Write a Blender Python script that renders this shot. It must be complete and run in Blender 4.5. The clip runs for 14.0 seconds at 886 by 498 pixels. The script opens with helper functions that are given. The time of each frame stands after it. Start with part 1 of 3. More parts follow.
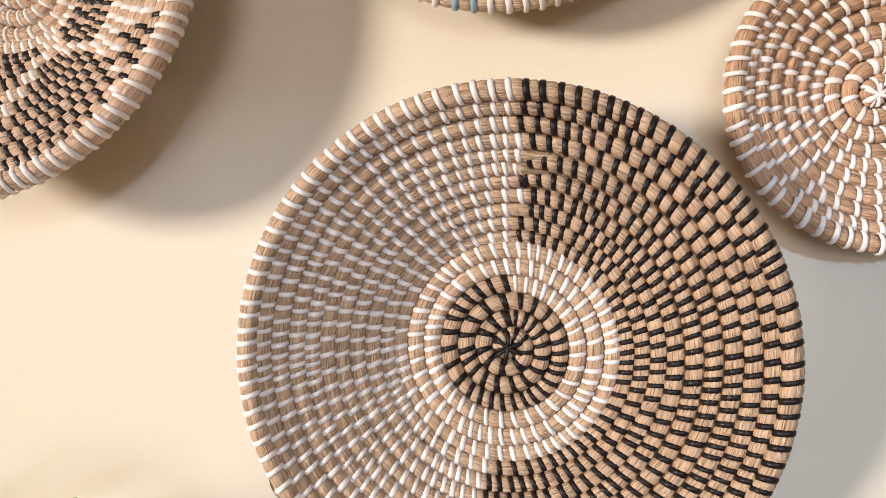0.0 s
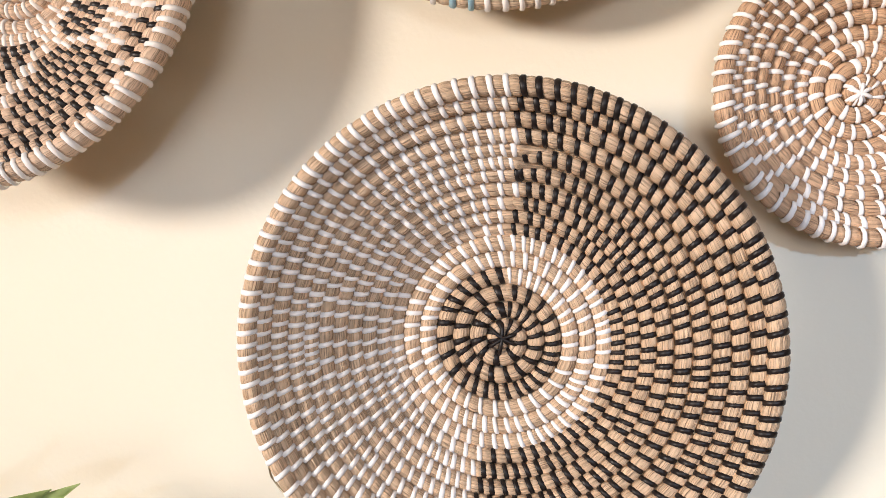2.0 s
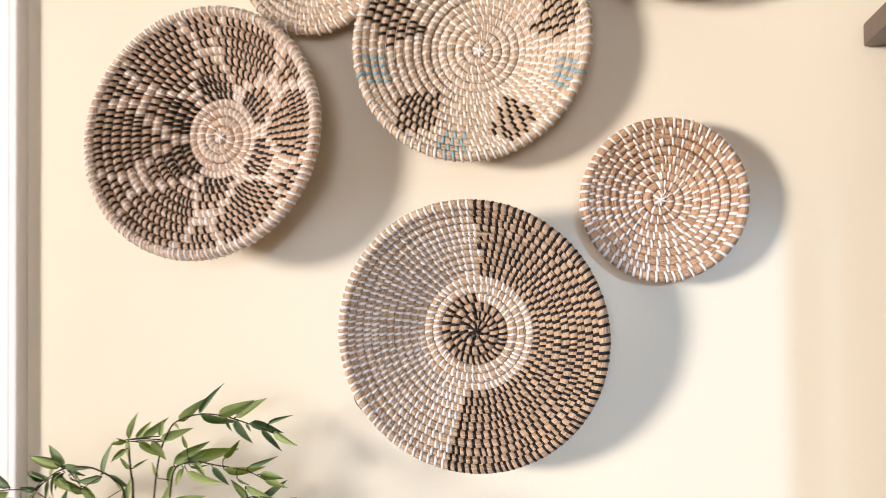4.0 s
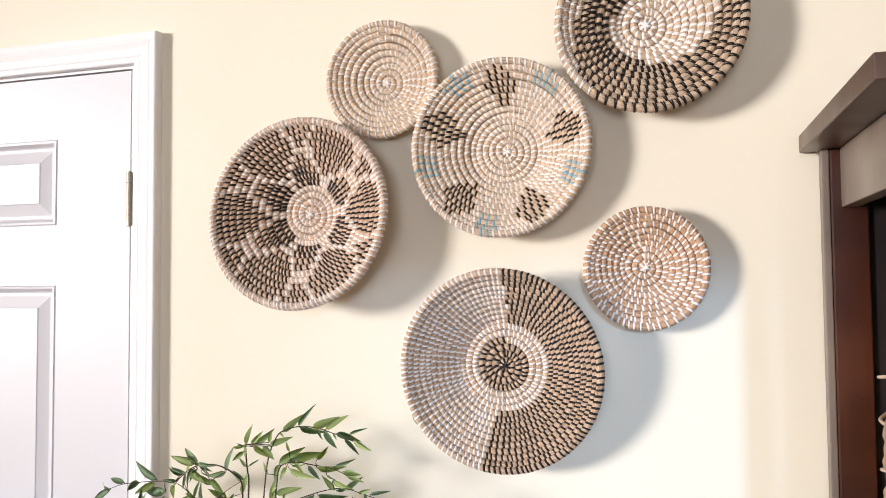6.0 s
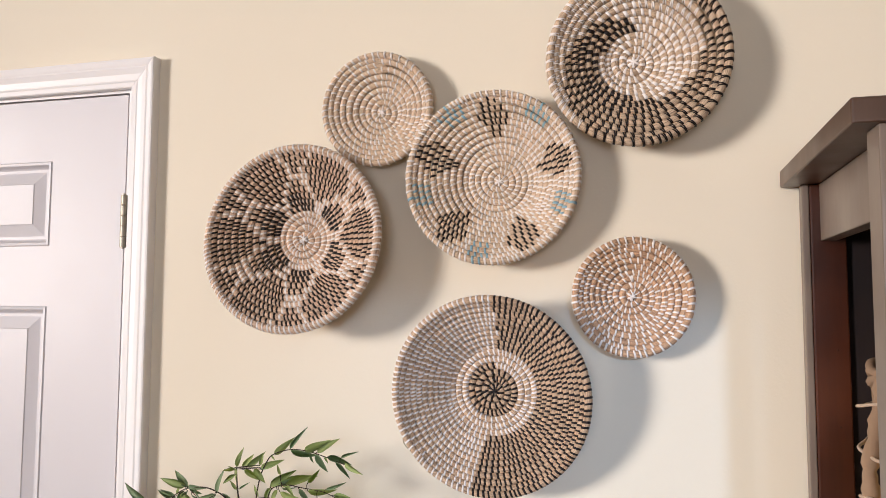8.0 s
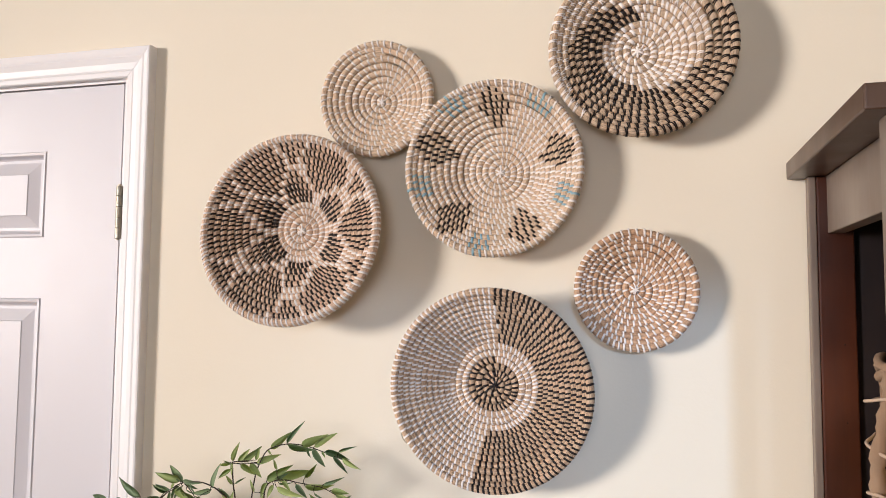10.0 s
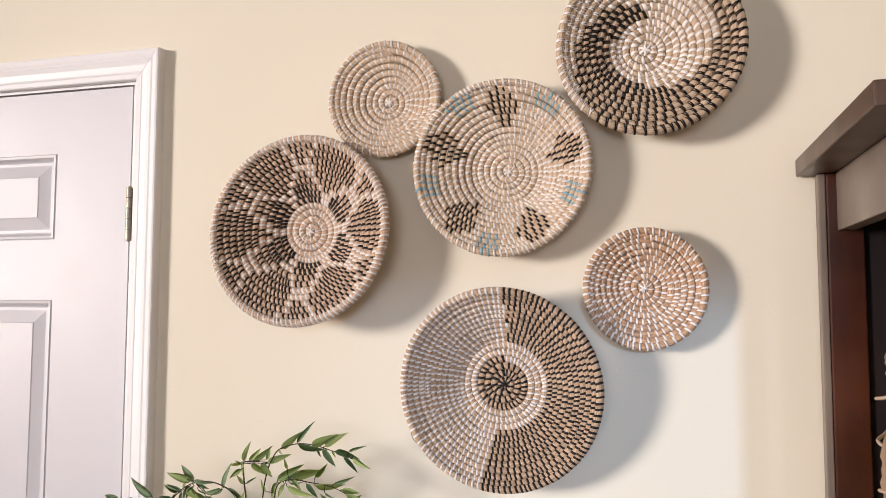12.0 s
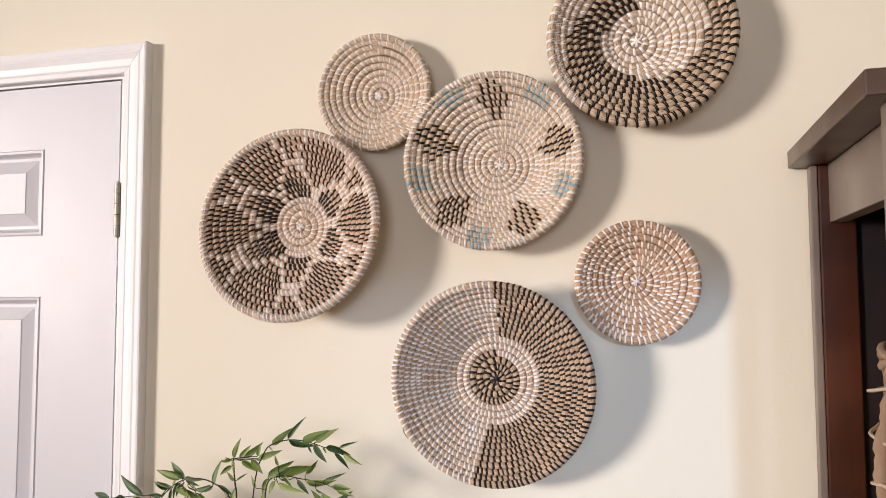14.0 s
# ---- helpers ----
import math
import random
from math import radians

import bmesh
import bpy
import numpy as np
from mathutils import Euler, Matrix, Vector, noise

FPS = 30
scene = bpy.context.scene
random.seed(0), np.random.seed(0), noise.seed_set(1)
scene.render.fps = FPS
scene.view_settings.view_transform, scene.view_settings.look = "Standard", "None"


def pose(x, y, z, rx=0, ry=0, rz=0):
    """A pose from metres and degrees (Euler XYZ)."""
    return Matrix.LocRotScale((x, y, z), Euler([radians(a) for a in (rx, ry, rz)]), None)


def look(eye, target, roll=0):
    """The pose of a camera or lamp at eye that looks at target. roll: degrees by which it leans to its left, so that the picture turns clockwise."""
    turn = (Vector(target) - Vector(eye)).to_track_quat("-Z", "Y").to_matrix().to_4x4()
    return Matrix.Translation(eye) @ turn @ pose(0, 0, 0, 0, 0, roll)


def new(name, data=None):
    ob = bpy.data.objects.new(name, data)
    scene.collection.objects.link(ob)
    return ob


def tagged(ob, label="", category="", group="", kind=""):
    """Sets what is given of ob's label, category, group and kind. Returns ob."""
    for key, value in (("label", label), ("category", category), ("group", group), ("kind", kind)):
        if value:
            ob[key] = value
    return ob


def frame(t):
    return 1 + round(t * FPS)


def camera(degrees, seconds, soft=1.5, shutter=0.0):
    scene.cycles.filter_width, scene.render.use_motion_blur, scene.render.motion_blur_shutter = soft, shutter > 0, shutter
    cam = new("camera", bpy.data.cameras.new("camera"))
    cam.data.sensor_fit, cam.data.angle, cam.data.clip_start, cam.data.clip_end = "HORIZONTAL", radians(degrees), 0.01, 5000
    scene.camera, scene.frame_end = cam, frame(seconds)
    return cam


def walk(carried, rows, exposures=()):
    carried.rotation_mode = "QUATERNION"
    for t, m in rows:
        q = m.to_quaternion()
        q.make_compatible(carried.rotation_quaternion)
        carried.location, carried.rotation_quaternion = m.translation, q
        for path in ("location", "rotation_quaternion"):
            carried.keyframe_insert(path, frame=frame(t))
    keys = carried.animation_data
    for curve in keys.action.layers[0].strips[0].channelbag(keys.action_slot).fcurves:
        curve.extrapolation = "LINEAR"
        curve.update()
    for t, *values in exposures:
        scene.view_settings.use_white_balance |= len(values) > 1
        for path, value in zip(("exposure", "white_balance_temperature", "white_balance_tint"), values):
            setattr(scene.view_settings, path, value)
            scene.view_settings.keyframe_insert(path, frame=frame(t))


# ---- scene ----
cam = camera(61.0, 14.0, soft=0.8, shutter=0.4)
PATH = [
    (0, (0.073, -0.435, 1.607), (-0.216, 1.544, 1.604), -0.2),
    (0.5, (0.066, -0.434, 1.604), (-0.192, 1.549, 1.589), -0.1),
    (1, (0.064, -0.438, 1.602), (-0.181, 1.547, 1.584), 0.1),
    (1.5, (0.064, -0.443, 1.602), (-0.17, 1.543, 1.592), 0.1),
    (2, (0.066, -0.445, 1.603), (-0.174, 1.541, 1.599), -0.0),
    (2.5, (0.073, -0.454, 1.604), (-0.199, 1.528, 1.599), -0.3),
    (3, (0.102, -0.535, 1.617), (-0.192, 1.443, 1.608), -0.5),
    (3.2, (0.141, -0.595, 1.602), (-0.26, 1.364, 1.646), -0.9),
    (5.3, (0.236, -1.008, 1.665), (-0.244, 0.933, 1.719), -0.5),
    (5.5, (0.254, -1.022, 1.667), (-0.252, 0.912, 1.733), -0.5),
    (6, (0.259, -1.058, 1.669), (-0.293, 0.863, 1.757), -0.5),
    (6.5, (0.253, -1.079, 1.667), (-0.31, 0.837, 1.765), -0.4),
    (7, (0.251, -1.083, 1.672), (-0.296, 0.838, 1.785), -0.3),
    (7.5, (0.249, -1.083, 1.675), (-0.269, 0.845, 1.804), -0.1),
    (8, (0.251, -1.084, 1.673), (-0.253, 0.845, 1.822), 0.2),
    (10.5, (0.242, -1.065, 1.666), (-0.262, 0.865, 1.807), 0.5),
    (11, (0.24, -1.065, 1.667), (-0.273, 0.863, 1.806), 0.4),
    (11.5, (0.243, -1.068, 1.672), (-0.275, 0.86, 1.807), 0.2),
    (12, (0.244, -1.069, 1.667), (-0.277, 0.857, 1.807), 0.1),
    (12.5, (0.246, -1.072, 1.667), (-0.272, 0.855, 1.808), -0.1),
    (13, (0.246, -1.069, 1.667), (-0.271, 0.859, 1.803), -0.1),
    (13.5, (0.244, -1.066, 1.667), (-0.269, 0.863, 1.795), -0.2),
    (14, (0.248, -1.06, 1.665), (-0.261, 0.869, 1.794), -0.2),
]
walk(cam, [(t, look(eye, target, roll)) for t, eye, target, roll in PATH],
     [(0, 0.07, 6620, 12), (0.5, 0.16, 6420, 10), (1.5, 0.24, 6360, 10), (3.0, 0.20, 6430, 12), (5.5, 0.24, 5980, 9), (6.0, 0.26, 5900, 9), (6.5, 0.0, 6170, 12),
      (7.0, -0.13, 6190, 13), (7.5, -0.13, 6190, 13), (10.5, -0.08, 6170, 13), (14.0, -0.08, 6170, 13)])

# ---- body ----
# ---------------------------------------------------------------- world, sun, added lamps, exposure
SUN_AZ, SUN_EL = radians(-50.0), radians(4.0)      # a low, hazy sun from the left, behind the camera
world = bpy.data.worlds.new("sky")
scene.world = world
world.use_nodes = True
wn = world.node_tree
sky = wn.nodes.new("ShaderNodeTexSky")
sky.sky_type, sky.sun_disc = "NISHITA", False
sky.sun_elevation, sky.sun_rotation = SUN_EL, radians(180) - SUN_AZ
wn.links.new(sky.outputs[0], wn.nodes["Background"].inputs[0])
wn.nodes["Background"].inputs[1].default_value = 0.1

sun = bpy.data.lights.new("sun", "SUN")
sun.energy, sun.angle, sun.color = 3.05, radians(10.5), (1.0, 0.935, 0.87)
sun_ob = new("sun", sun)
sun_ob.matrix_world = look((math.sin(SUN_AZ) * 6, -math.cos(SUN_AZ) * 6, 1.6 + 6 * math.tan(SUN_EL)), (0, 0, 1.6))


def area_lamp(name, eye, target, w, h, watts, color):
    """An added area lamp at eye that shines towards target."""
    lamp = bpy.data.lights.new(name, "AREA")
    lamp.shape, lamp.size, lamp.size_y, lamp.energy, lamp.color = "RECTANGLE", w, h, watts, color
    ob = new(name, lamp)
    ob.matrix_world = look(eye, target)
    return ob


# added fill lamp in an unseen opening behind the camera
area_lamp("window_light_front", (0.25, -5.98, 1.75), (0.25, 0, 1.7), 1.95, 1.2, 66, (0.95, 0.95, 1.0))
# added cool lamp far outside, thin so that its patch keeps a sharp top
area_lamp("window_light_gap", (3.32, -12.0, 3.46), (0, 0, 1.6), 0.60, 0.08, 510, (0.46, 0.69, 1.0))


# ---------------------------------------------------------------- materials
def nodes_of(name):
    m = bpy.data.materials.new(name)
    m.use_nodes = True
    t = m.node_tree
    return m, t, t.nodes["Principled BSDF"]


def add(t, kind, **inputs):
    n = t.nodes.new(kind)
    for k, v in inputs.items():
        n.inputs[k.replace("_", " ")].default_value = v
    return n


def ramp(t, fac, stops):
    r = t.nodes.new("ShaderNodeValToRGB")
    while len(r.color_ramp.elements) < len(stops):
        r.color_ramp.elements.new(0.5)
    for e, (p, c) in zip(r.color_ramp.elements, stops):
        e.position, e.color = p, (*c, 1)
    t.links.new(fac, r.inputs[0])
    return r.outputs[0]


def mixed(t, fac, a, b, kind="MIX"):
    m = t.nodes.new("ShaderNodeMix")
    m.data_type, m.blend_type = "RGBA", kind
    for sock, v in ((m.inputs[0], fac), (m.inputs[6], a), (m.inputs[7], b)):
        if isinstance(v, (int, float)):
            sock.default_value = v
        elif isinstance(v, tuple):
            sock.default_value = (*v, 1)
        else:
            t.links.new(v, sock)
    return m.outputs[2]


def bump(t, bsdf, height, strength, distance):
    b = add(t, "ShaderNodeBump", Strength=strength, Distance=distance)
    t.links.new(height, b.inputs["Height"])
    t.links.new(b.outputs[0], bsdf.inputs["Normal"])


def coords(t, which="Object", scale=(1, 1, 1)):
    tc = t.nodes.new("ShaderNodeTexCoord")
    mp = t.nodes.new("ShaderNodeMapping")
    mp.inputs["Scale"].default_value = scale
    t.links.new(tc.outputs[which], mp.inputs[0])
    return mp.outputs[0]


def noise_of(t, vec, scale, detail=4.0, rough=0.55):
    n = add(t, "ShaderNodeTexNoise", Scale=scale, Detail=detail, Roughness=rough)
    t.links.new(vec, n.inputs["Vector"])
    return n.outputs[0]


def painted(name, color, rough, grain=260.0, relief=0.0006, mottling=0.05, marks=0.0):
    """Rolled or brushed paint: fine relief, and a slow drift of tone."""
    m, t, p = nodes_of(name)
    v = coords(t)
    slow = noise_of(t, v, 2.3, 3)
    dark = tuple(c * (1 - mottling * 2) for c in color)
    col = ramp(t, slow, ((0.3, dark), (0.7, color)))
    if marks:
        spots = noise_of(t, v, 9, 6, 0.7)
        mask = ramp(t, spots, ((0.60, (0, 0, 0)), (0.74, (marks,) * 3)))
        col = mixed(t, mask, col, tuple(c * 0.72 for c in color))
    t.links.new(col, p.inputs["Base Color"])
    rr = ramp(t, noise_of(t, v, 14, 3), ((0.3, (rough - 0.025,) * 3), (0.7, (rough + 0.025,) * 3)))
    t.links.new(rr, p.inputs["Roughness"])
    bump(t, p, noise_of(t, v, grain, 3), 0.35, relief)
    return m


def seagrass(name, light, mid, dark):
    """A bundle of dried grass that runs along its coil (UV: metres along, turns round)."""
    m, t, p = nodes_of(name)
    uv = coords(t, "UV", (1, 1, 1))
    info = t.nodes.new("ShaderNodeObjectInfo")
    off = t.nodes.new("ShaderNodeCombineXYZ")
    mul = add(t, "ShaderNodeMath")
    mul.operation = "MULTIPLY"
    mul.inputs[1].default_value = 37.0
    t.links.new(info.outputs["Random"], mul.inputs[0])
    t.links.new(mul.outputs[0], off.inputs[0])
    sh = t.nodes.new("ShaderNodeVectorMath")
    t.links.new(uv, sh.inputs[0])
    t.links.new(off.outputs[0], sh.inputs[1])

    def stretched(sx, sy, detail):
        mp = t.nodes.new("ShaderNodeMapping")
        mp.inputs["Scale"].default_value = (sx, sy, 1)
        t.links.new(sh.outputs[0], mp.inputs[0])
        return noise_of(t, mp.outputs[0], 1.0, detail, 0.6)
    strands = stretched(30, 26, 3)
    fine = stretched(60, 60, 2)
    patches = stretched(16, 1.5, 3)
    tufts = stretched(150, 7, 2)
    col = ramp(t, strands, ((0.36, dark), (0.47, mid), (0.60, light)))
    col = mixed(t, 0.55, col, ramp(t, patches, ((0.3, mid), (0.68, light))))
    col = mixed(t, ramp(t, fine, ((0.37, (0.7,) * 3), (0.46, (0,) * 3))), col, dark)
    col = mixed(t, ramp(t, tufts, ((0.62, (0,) * 3), (0.75, (0.45,) * 3))), col, light)
    t.links.new(col, p.inputs["Base Color"])
    p.inputs["Roughness"].default_value = 0.62
    p.inputs["Specular IOR Level"].default_value = 0.35
    both = add(t, "ShaderNodeMath")
    both.operation = "ADD"
    t.links.new(strands, both.inputs[0])
    t.links.new(fine, both.inputs[1])
    bump(t, p, both.outputs[0], 0.9, 0.0012)
    return m


def cord(name, color, rough, var=0.15):
    m, t, p = nodes_of(name)
    v = coords(t)
    info = t.nodes.new("ShaderNodeNewGeometry")
    a = tuple(c * (1 - var) for c in color)
    b = tuple(min(1, c * (1 + var * 0.4)) for c in color)
    col = ramp(t, info.outputs["Random Per Island"], ((0.0, a), (1.0, b)))
    n = noise_of(t, v, 420, 2)
    col = mixed(t, 0.3, col, ramp(t, n, ((0.35, a), (0.65, b))))
    t.links.new(col, p.inputs["Base Color"])
    p.inputs["Roughness"].default_value = rough
    p.inputs["Specular IOR Level"].default_value = 0.3
    bump(t, p, noise_of(t, v, 700, 2), 0.4, 0.0004)
    return m


def wood(name, dark, light, rough, axis=2, relief=0.12):
    m, t, p = nodes_of(name)
    sc = [34, 34, 34]
    sc[axis] = 2.2
    v = coords(t, "Object", tuple(sc))
    grain = noise_of(t, v, 1.0, 5, 0.6)
    wide = noise_of(t, coords(t, "Object", (3, 3, 3)), 2.0, 2)
    col = mixed(t, 0.6, ramp(t, grain, ((0.3, dark), (0.7, light))), ramp(t, wide, ((0.35, dark), (0.7, light))))
    t.links.new(col, p.inputs["Base Color"])
    rr = ramp(t, noise_of(t, coords(t), 9, 4), ((0.3, (rough - 0.05,) * 3), (0.7, (rough + 0.1,) * 3)))
    t.links.new(rr, p.inputs["Roughness"])
    bump(t, p, grain, relief, 0.0008 + 0.002 * (relief > 0.5))
    return m


def leafy(name, light, dark):
    m, t, p = nodes_of(name)
    info = t.nodes.new("ShaderNodeObjectInfo")
    n = noise_of(t, coords(t), 60, 3)
    col = mixed(t, n, ramp(t, info.outputs["Random"], ((0.0, dark), (1.0, light))), dark)
    t.links.new(col, p.inputs["Base Color"])
    p.inputs["Roughness"].default_value = 0.58
    bump(t, p, noise_of(t, coords(t, "Object", (400, 60, 400)), 1, 2), 0.3, 0.0005)
    return m


def plain_metal(name, color, rough):
    m, t, p = nodes_of(name)
    n = noise_of(t, coords(t), 90, 4)
    t.links.new(ramp(t, n, ((0.3, tuple(c * 0.7 for c in color)), (0.7, color))), p.inputs["Base Color"])
    p.inputs["Metallic"].default_value = 0.9
    p.inputs["Roughness"].default_value = rough
    return m


WALL = painted("cream_wall_paint", (0.815, 0.745, 0.605), 0.62, 210, 0.0006, 0.012)
CEIL = painted("ceiling_paint", (0.82, 0.80, 0.76), 0.8)
TRIM = painted("white_gloss_paint", (0.88, 0.86, 0.86), 0.42, 120, 0.0003, 0.015, 0.12)
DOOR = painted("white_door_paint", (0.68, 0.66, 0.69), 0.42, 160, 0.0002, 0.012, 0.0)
FLOOR = wood("oak_floor", (0.17, 0.09, 0.045), (0.32, 0.19, 0.10), 0.35, 1)
DARK = wood("espresso_stained_wood", (0.058, 0.029, 0.018), (0.128, 0.072, 0.046), 0.36)
# the dark wood's grazing sheen, put into a lighter base colour
SHEEN_WOOD = wood("wood_with_sheen_colour", (0.16, 0.12, 0.095), (0.26, 0.205, 0.165), 0.4)
# shade inside the case, put into a near-black wood colour
INNER_SHADE = wood("shaded_inner_wood", (0.010, 0.007, 0.008), (0.024, 0.014, 0.013), 0.45)
RED = wood("red_brown_stained_wood", (0.030, 0.007, 0.003), (0.115, 0.030, 0.010), 0.30)
GRASS = seagrass("seagrass", (0.79, 0.555, 0.37), (0.575, 0.39, 0.245), (0.13, 0.075, 0.042))
GRASS_PALE = seagrass("pale_seagrass", (0.86, 0.62, 0.45), (0.70, 0.49, 0.34), (0.18, 0.112, 0.073))
GRASS_STRAW = seagrass("straw_seagrass", (0.87, 0.665, 0.48), (0.72, 0.53, 0.365), (0.22, 0.145, 0.088))
GRASS_DUN = seagrass("dun_seagrass", (0.76, 0.57, 0.40), (0.58, 0.425, 0.29), (0.14, 0.09, 0.055))
GRASS_RED = seagrass("warm_seagrass", (0.78, 0.50, 0.31), (0.57, 0.345, 0.205), (0.10, 0.052, 0.03))
WHITE = cord("white_cord", (0.91, 0.85, 0.81), 0.45, 0.09)
BLACK = cord("black_cord", (0.014, 0.009, 0.008), 0.42, 0.35)
BLUE = cord("blue_cord", (0.31, 0.48, 0.56), 0.5, 0.15)
HINGE = plain_metal("aged_brass", (0.40, 0.36, 0.29), 0.45)
HINGE_DARK = plain_metal("dark_brass", (0.10, 0.085, 0.07), 0.6)
LEAF = leafy("bamboo_leaf", (0.46, 0.52, 0.18), (0.24, 0.32, 0.095))
LEAF_BACK = leafy("dark_bamboo_leaf", (0.27, 0.36, 0.17), (0.15, 0.23, 0.11))
STEM = cord("plant_stem", (0.055, 0.04, 0.025), 0.6, 0.3)
VINE = wood("twisted_vine", (0.20, 0.12, 0.07), (0.46, 0.31, 0.20), 0.8, 2, 0.9)
TWINE = cord("tan_twine", (0.62, 0.47, 0.35), 0.7, 0.2)
CANDLE = painted("cream_wax", (0.84, 0.66, 0.36), 0.45, 60, 0.0004, 0.04)
WIRE = plain_metal("thin_wire", (0.50, 0.40, 0.26), 0.4)
CLAY = painted("grey_planter_glaze", (0.22, 0.21, 0.20), 0.5, 90)
SOIL = painted("dark_soil", (0.045, 0.03, 0.02), 0.95, 120, 0.006)


# ---------------------------------------------------------------- small builders
def link(name, me, material, parent=None, label="", smooth=False):
    me.materials.append(material)
    if smooth:
        me.polygons.foreach_set("use_smooth", [True] * len(me.polygons))
    ob = new(name, me)
    if parent:
        ob.parent = parent
    if label:
        tagged(ob, label)
    return ob


def part(name, bm, material, parent=None, label="", smooth=False):
    bmesh.ops.recalc_face_normals(bm, faces=bm.faces)
    me = bpy.data.meshes.new(name)
    bm.to_mesh(me)
    bm.free()
    return link(name, me, material, parent, label, smooth)


def box_bm(x0, x1, y0, y1, z0, z1, bevel=0.0, seg=2):
    bm = bmesh.new()
    bmesh.ops.create_cube(bm, size=1, matrix=Matrix.Translation(((x0 + x1) / 2, (y0 + y1) / 2, (z0 + z1) / 2))
                          @ Matrix.Diagonal((x1 - x0, y1 - y0, z1 - z0, 1)))
    if bevel:
        bmesh.ops.bevel(bm, geom=bm.edges[:], offset=bevel, segments=seg, affect="EDGES", profile=0.6)
    return bm


def joined(bms):
    out = bmesh.new()
    for b in bms:
        me = bpy.data.meshes.new("tmp")
        b.to_mesh(me)
        b.free()
        out.from_mesh(me)
        bpy.data.meshes.remove(me)
    return out


def empty(name, at=(0, 0, 0), **tags):
    ob = new(name)
    ob.empty_display_size = 0.05
    ob.location = at
    return tagged(ob, **tags)


def tube_bm(points, radii, sides=8):
    """A tapered round tube through the points."""
    bm = bmesh.new()
    pts = [Vector(p) for p in points]
    rings = []
    for i, p in enumerate(pts):
        d = (pts[min(i + 1, len(pts) - 1)] - pts[max(i - 1, 0)]).normalized()
        q = d.to_track_quat("Z", "Y")
        rings.append([bm.verts.new(p + q @ Vector((math.cos(a) * radii[i], math.sin(a) * radii[i], 0)))
                      for a in (2 * math.pi * k / sides for k in range(sides))])
    for a, b in zip(rings, rings[1:]):
        for k in range(sides):
            bm.faces.new((a[k], a[(k + 1) % sides], b[(k + 1) % sides], b[k]))
    bm.faces.new(rings[0][::-1])
    bm.faces.new(rings[-1])
    return bm


def curve_through(points, steps=8):
    """A smooth line through the points (Catmull-Rom)."""
    P = [Vector(p) for p in points]
    P = [2 * P[0] - P[1]] + P + [2 * P[-1] - P[-2]]
    out = []
    for i in range(1, len(P) - 2):
        for k in range(steps):
            u = k / steps
            a, b, c, d = P[i - 1:i + 3]
            out.append(0.5 * (2 * b + (c - a) * u + (2 * a - 5 * b + 4 * c - d) * u * u + (3 * b - a - 3 * c + d) * u ** 3))
    out.append(P[-2])
    return out


# ---------------------------------------------------------------- the room
X0, X1, Y0, H = -5.4, 2.8, -6.0, 3.4            # room's left and right wall, wall behind the camera, ceiling
DX0, DX1, DZ = -1.372, -0.587, 2.033            # door opening


def setting(name, bm, mat, label):
    return tagged(part(name, bm, mat), label, name.split("_")[0], kind="structure")


setting("floor", box_bm(X0 - 0.12, X1 + 0.12, Y0 - 0.12, 0.12, -0.1, 0.0), FLOOR, "brown oak floor of the room")
setting("ceiling", box_bm(X0 - 0.12, X1 + 0.12, Y0 - 0.12, 0.12, H, H + 0.1), CEIL, "plain white painted ceiling")
setting("wall_north", joined([box_bm(X0, DX0 - 0.02, 0, 0.12, 0, H), box_bm(DX1 + 0.02, X1, 0, 0.12, 0, H),
                              box_bm(DX0 - 0.02, DX1 + 0.02, 0, 0.12, DZ + 0.02, H)]), WALL, "cream painted wall with the baskets and a door")
setting("wall_east", box_bm(X1, X1 + 0.12, Y0, 0.12, 0, H), WALL, "plain cream painted side wall")
# unseen, added openings: a large one at the side, a wide one behind
# its edges set how far the sun reaches along the basket wall
setting("wall_west", joined([box_bm(X0 - 0.12, X0, -3.35, 0.12, 0, H), box_bm(X0 - 0.12, X0, Y0, -5.9, 0, H),
                             box_bm(X0 - 0.12, X0, -5.9, -3.35, 0, 1.1), box_bm(X0 - 0.12, X0, -5.9, -3.35, 3.3, H)]),
        WALL, "unseen cream painted side wall with a large added opening")
# unseen, behind the camera: wide added opening, and a tall one nearer the bookcase
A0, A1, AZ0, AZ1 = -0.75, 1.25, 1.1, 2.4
# the tall one's head and edge crop the cool lamp on the basket wall
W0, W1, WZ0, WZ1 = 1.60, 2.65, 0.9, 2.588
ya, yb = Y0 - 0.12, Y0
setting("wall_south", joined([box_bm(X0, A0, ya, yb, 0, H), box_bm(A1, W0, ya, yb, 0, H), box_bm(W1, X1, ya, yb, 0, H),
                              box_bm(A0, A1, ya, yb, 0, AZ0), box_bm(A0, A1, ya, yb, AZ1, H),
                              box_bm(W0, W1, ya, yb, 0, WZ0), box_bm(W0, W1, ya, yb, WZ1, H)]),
        WALL, "unseen cream painted wall with two added openings for the lamps")


def baseboard(name, x0, x1):
    setting(name, box_bm(x0, x1, -0.014, -0.001, 0.001, 0.1, 0.004), TRIM, "white painted wooden baseboard")


baseboard("baseboard", DX1 + 0.062, X1 - 0.002)
baseboard("baseboard", X0 + 0.002, DX0 - 0.062)


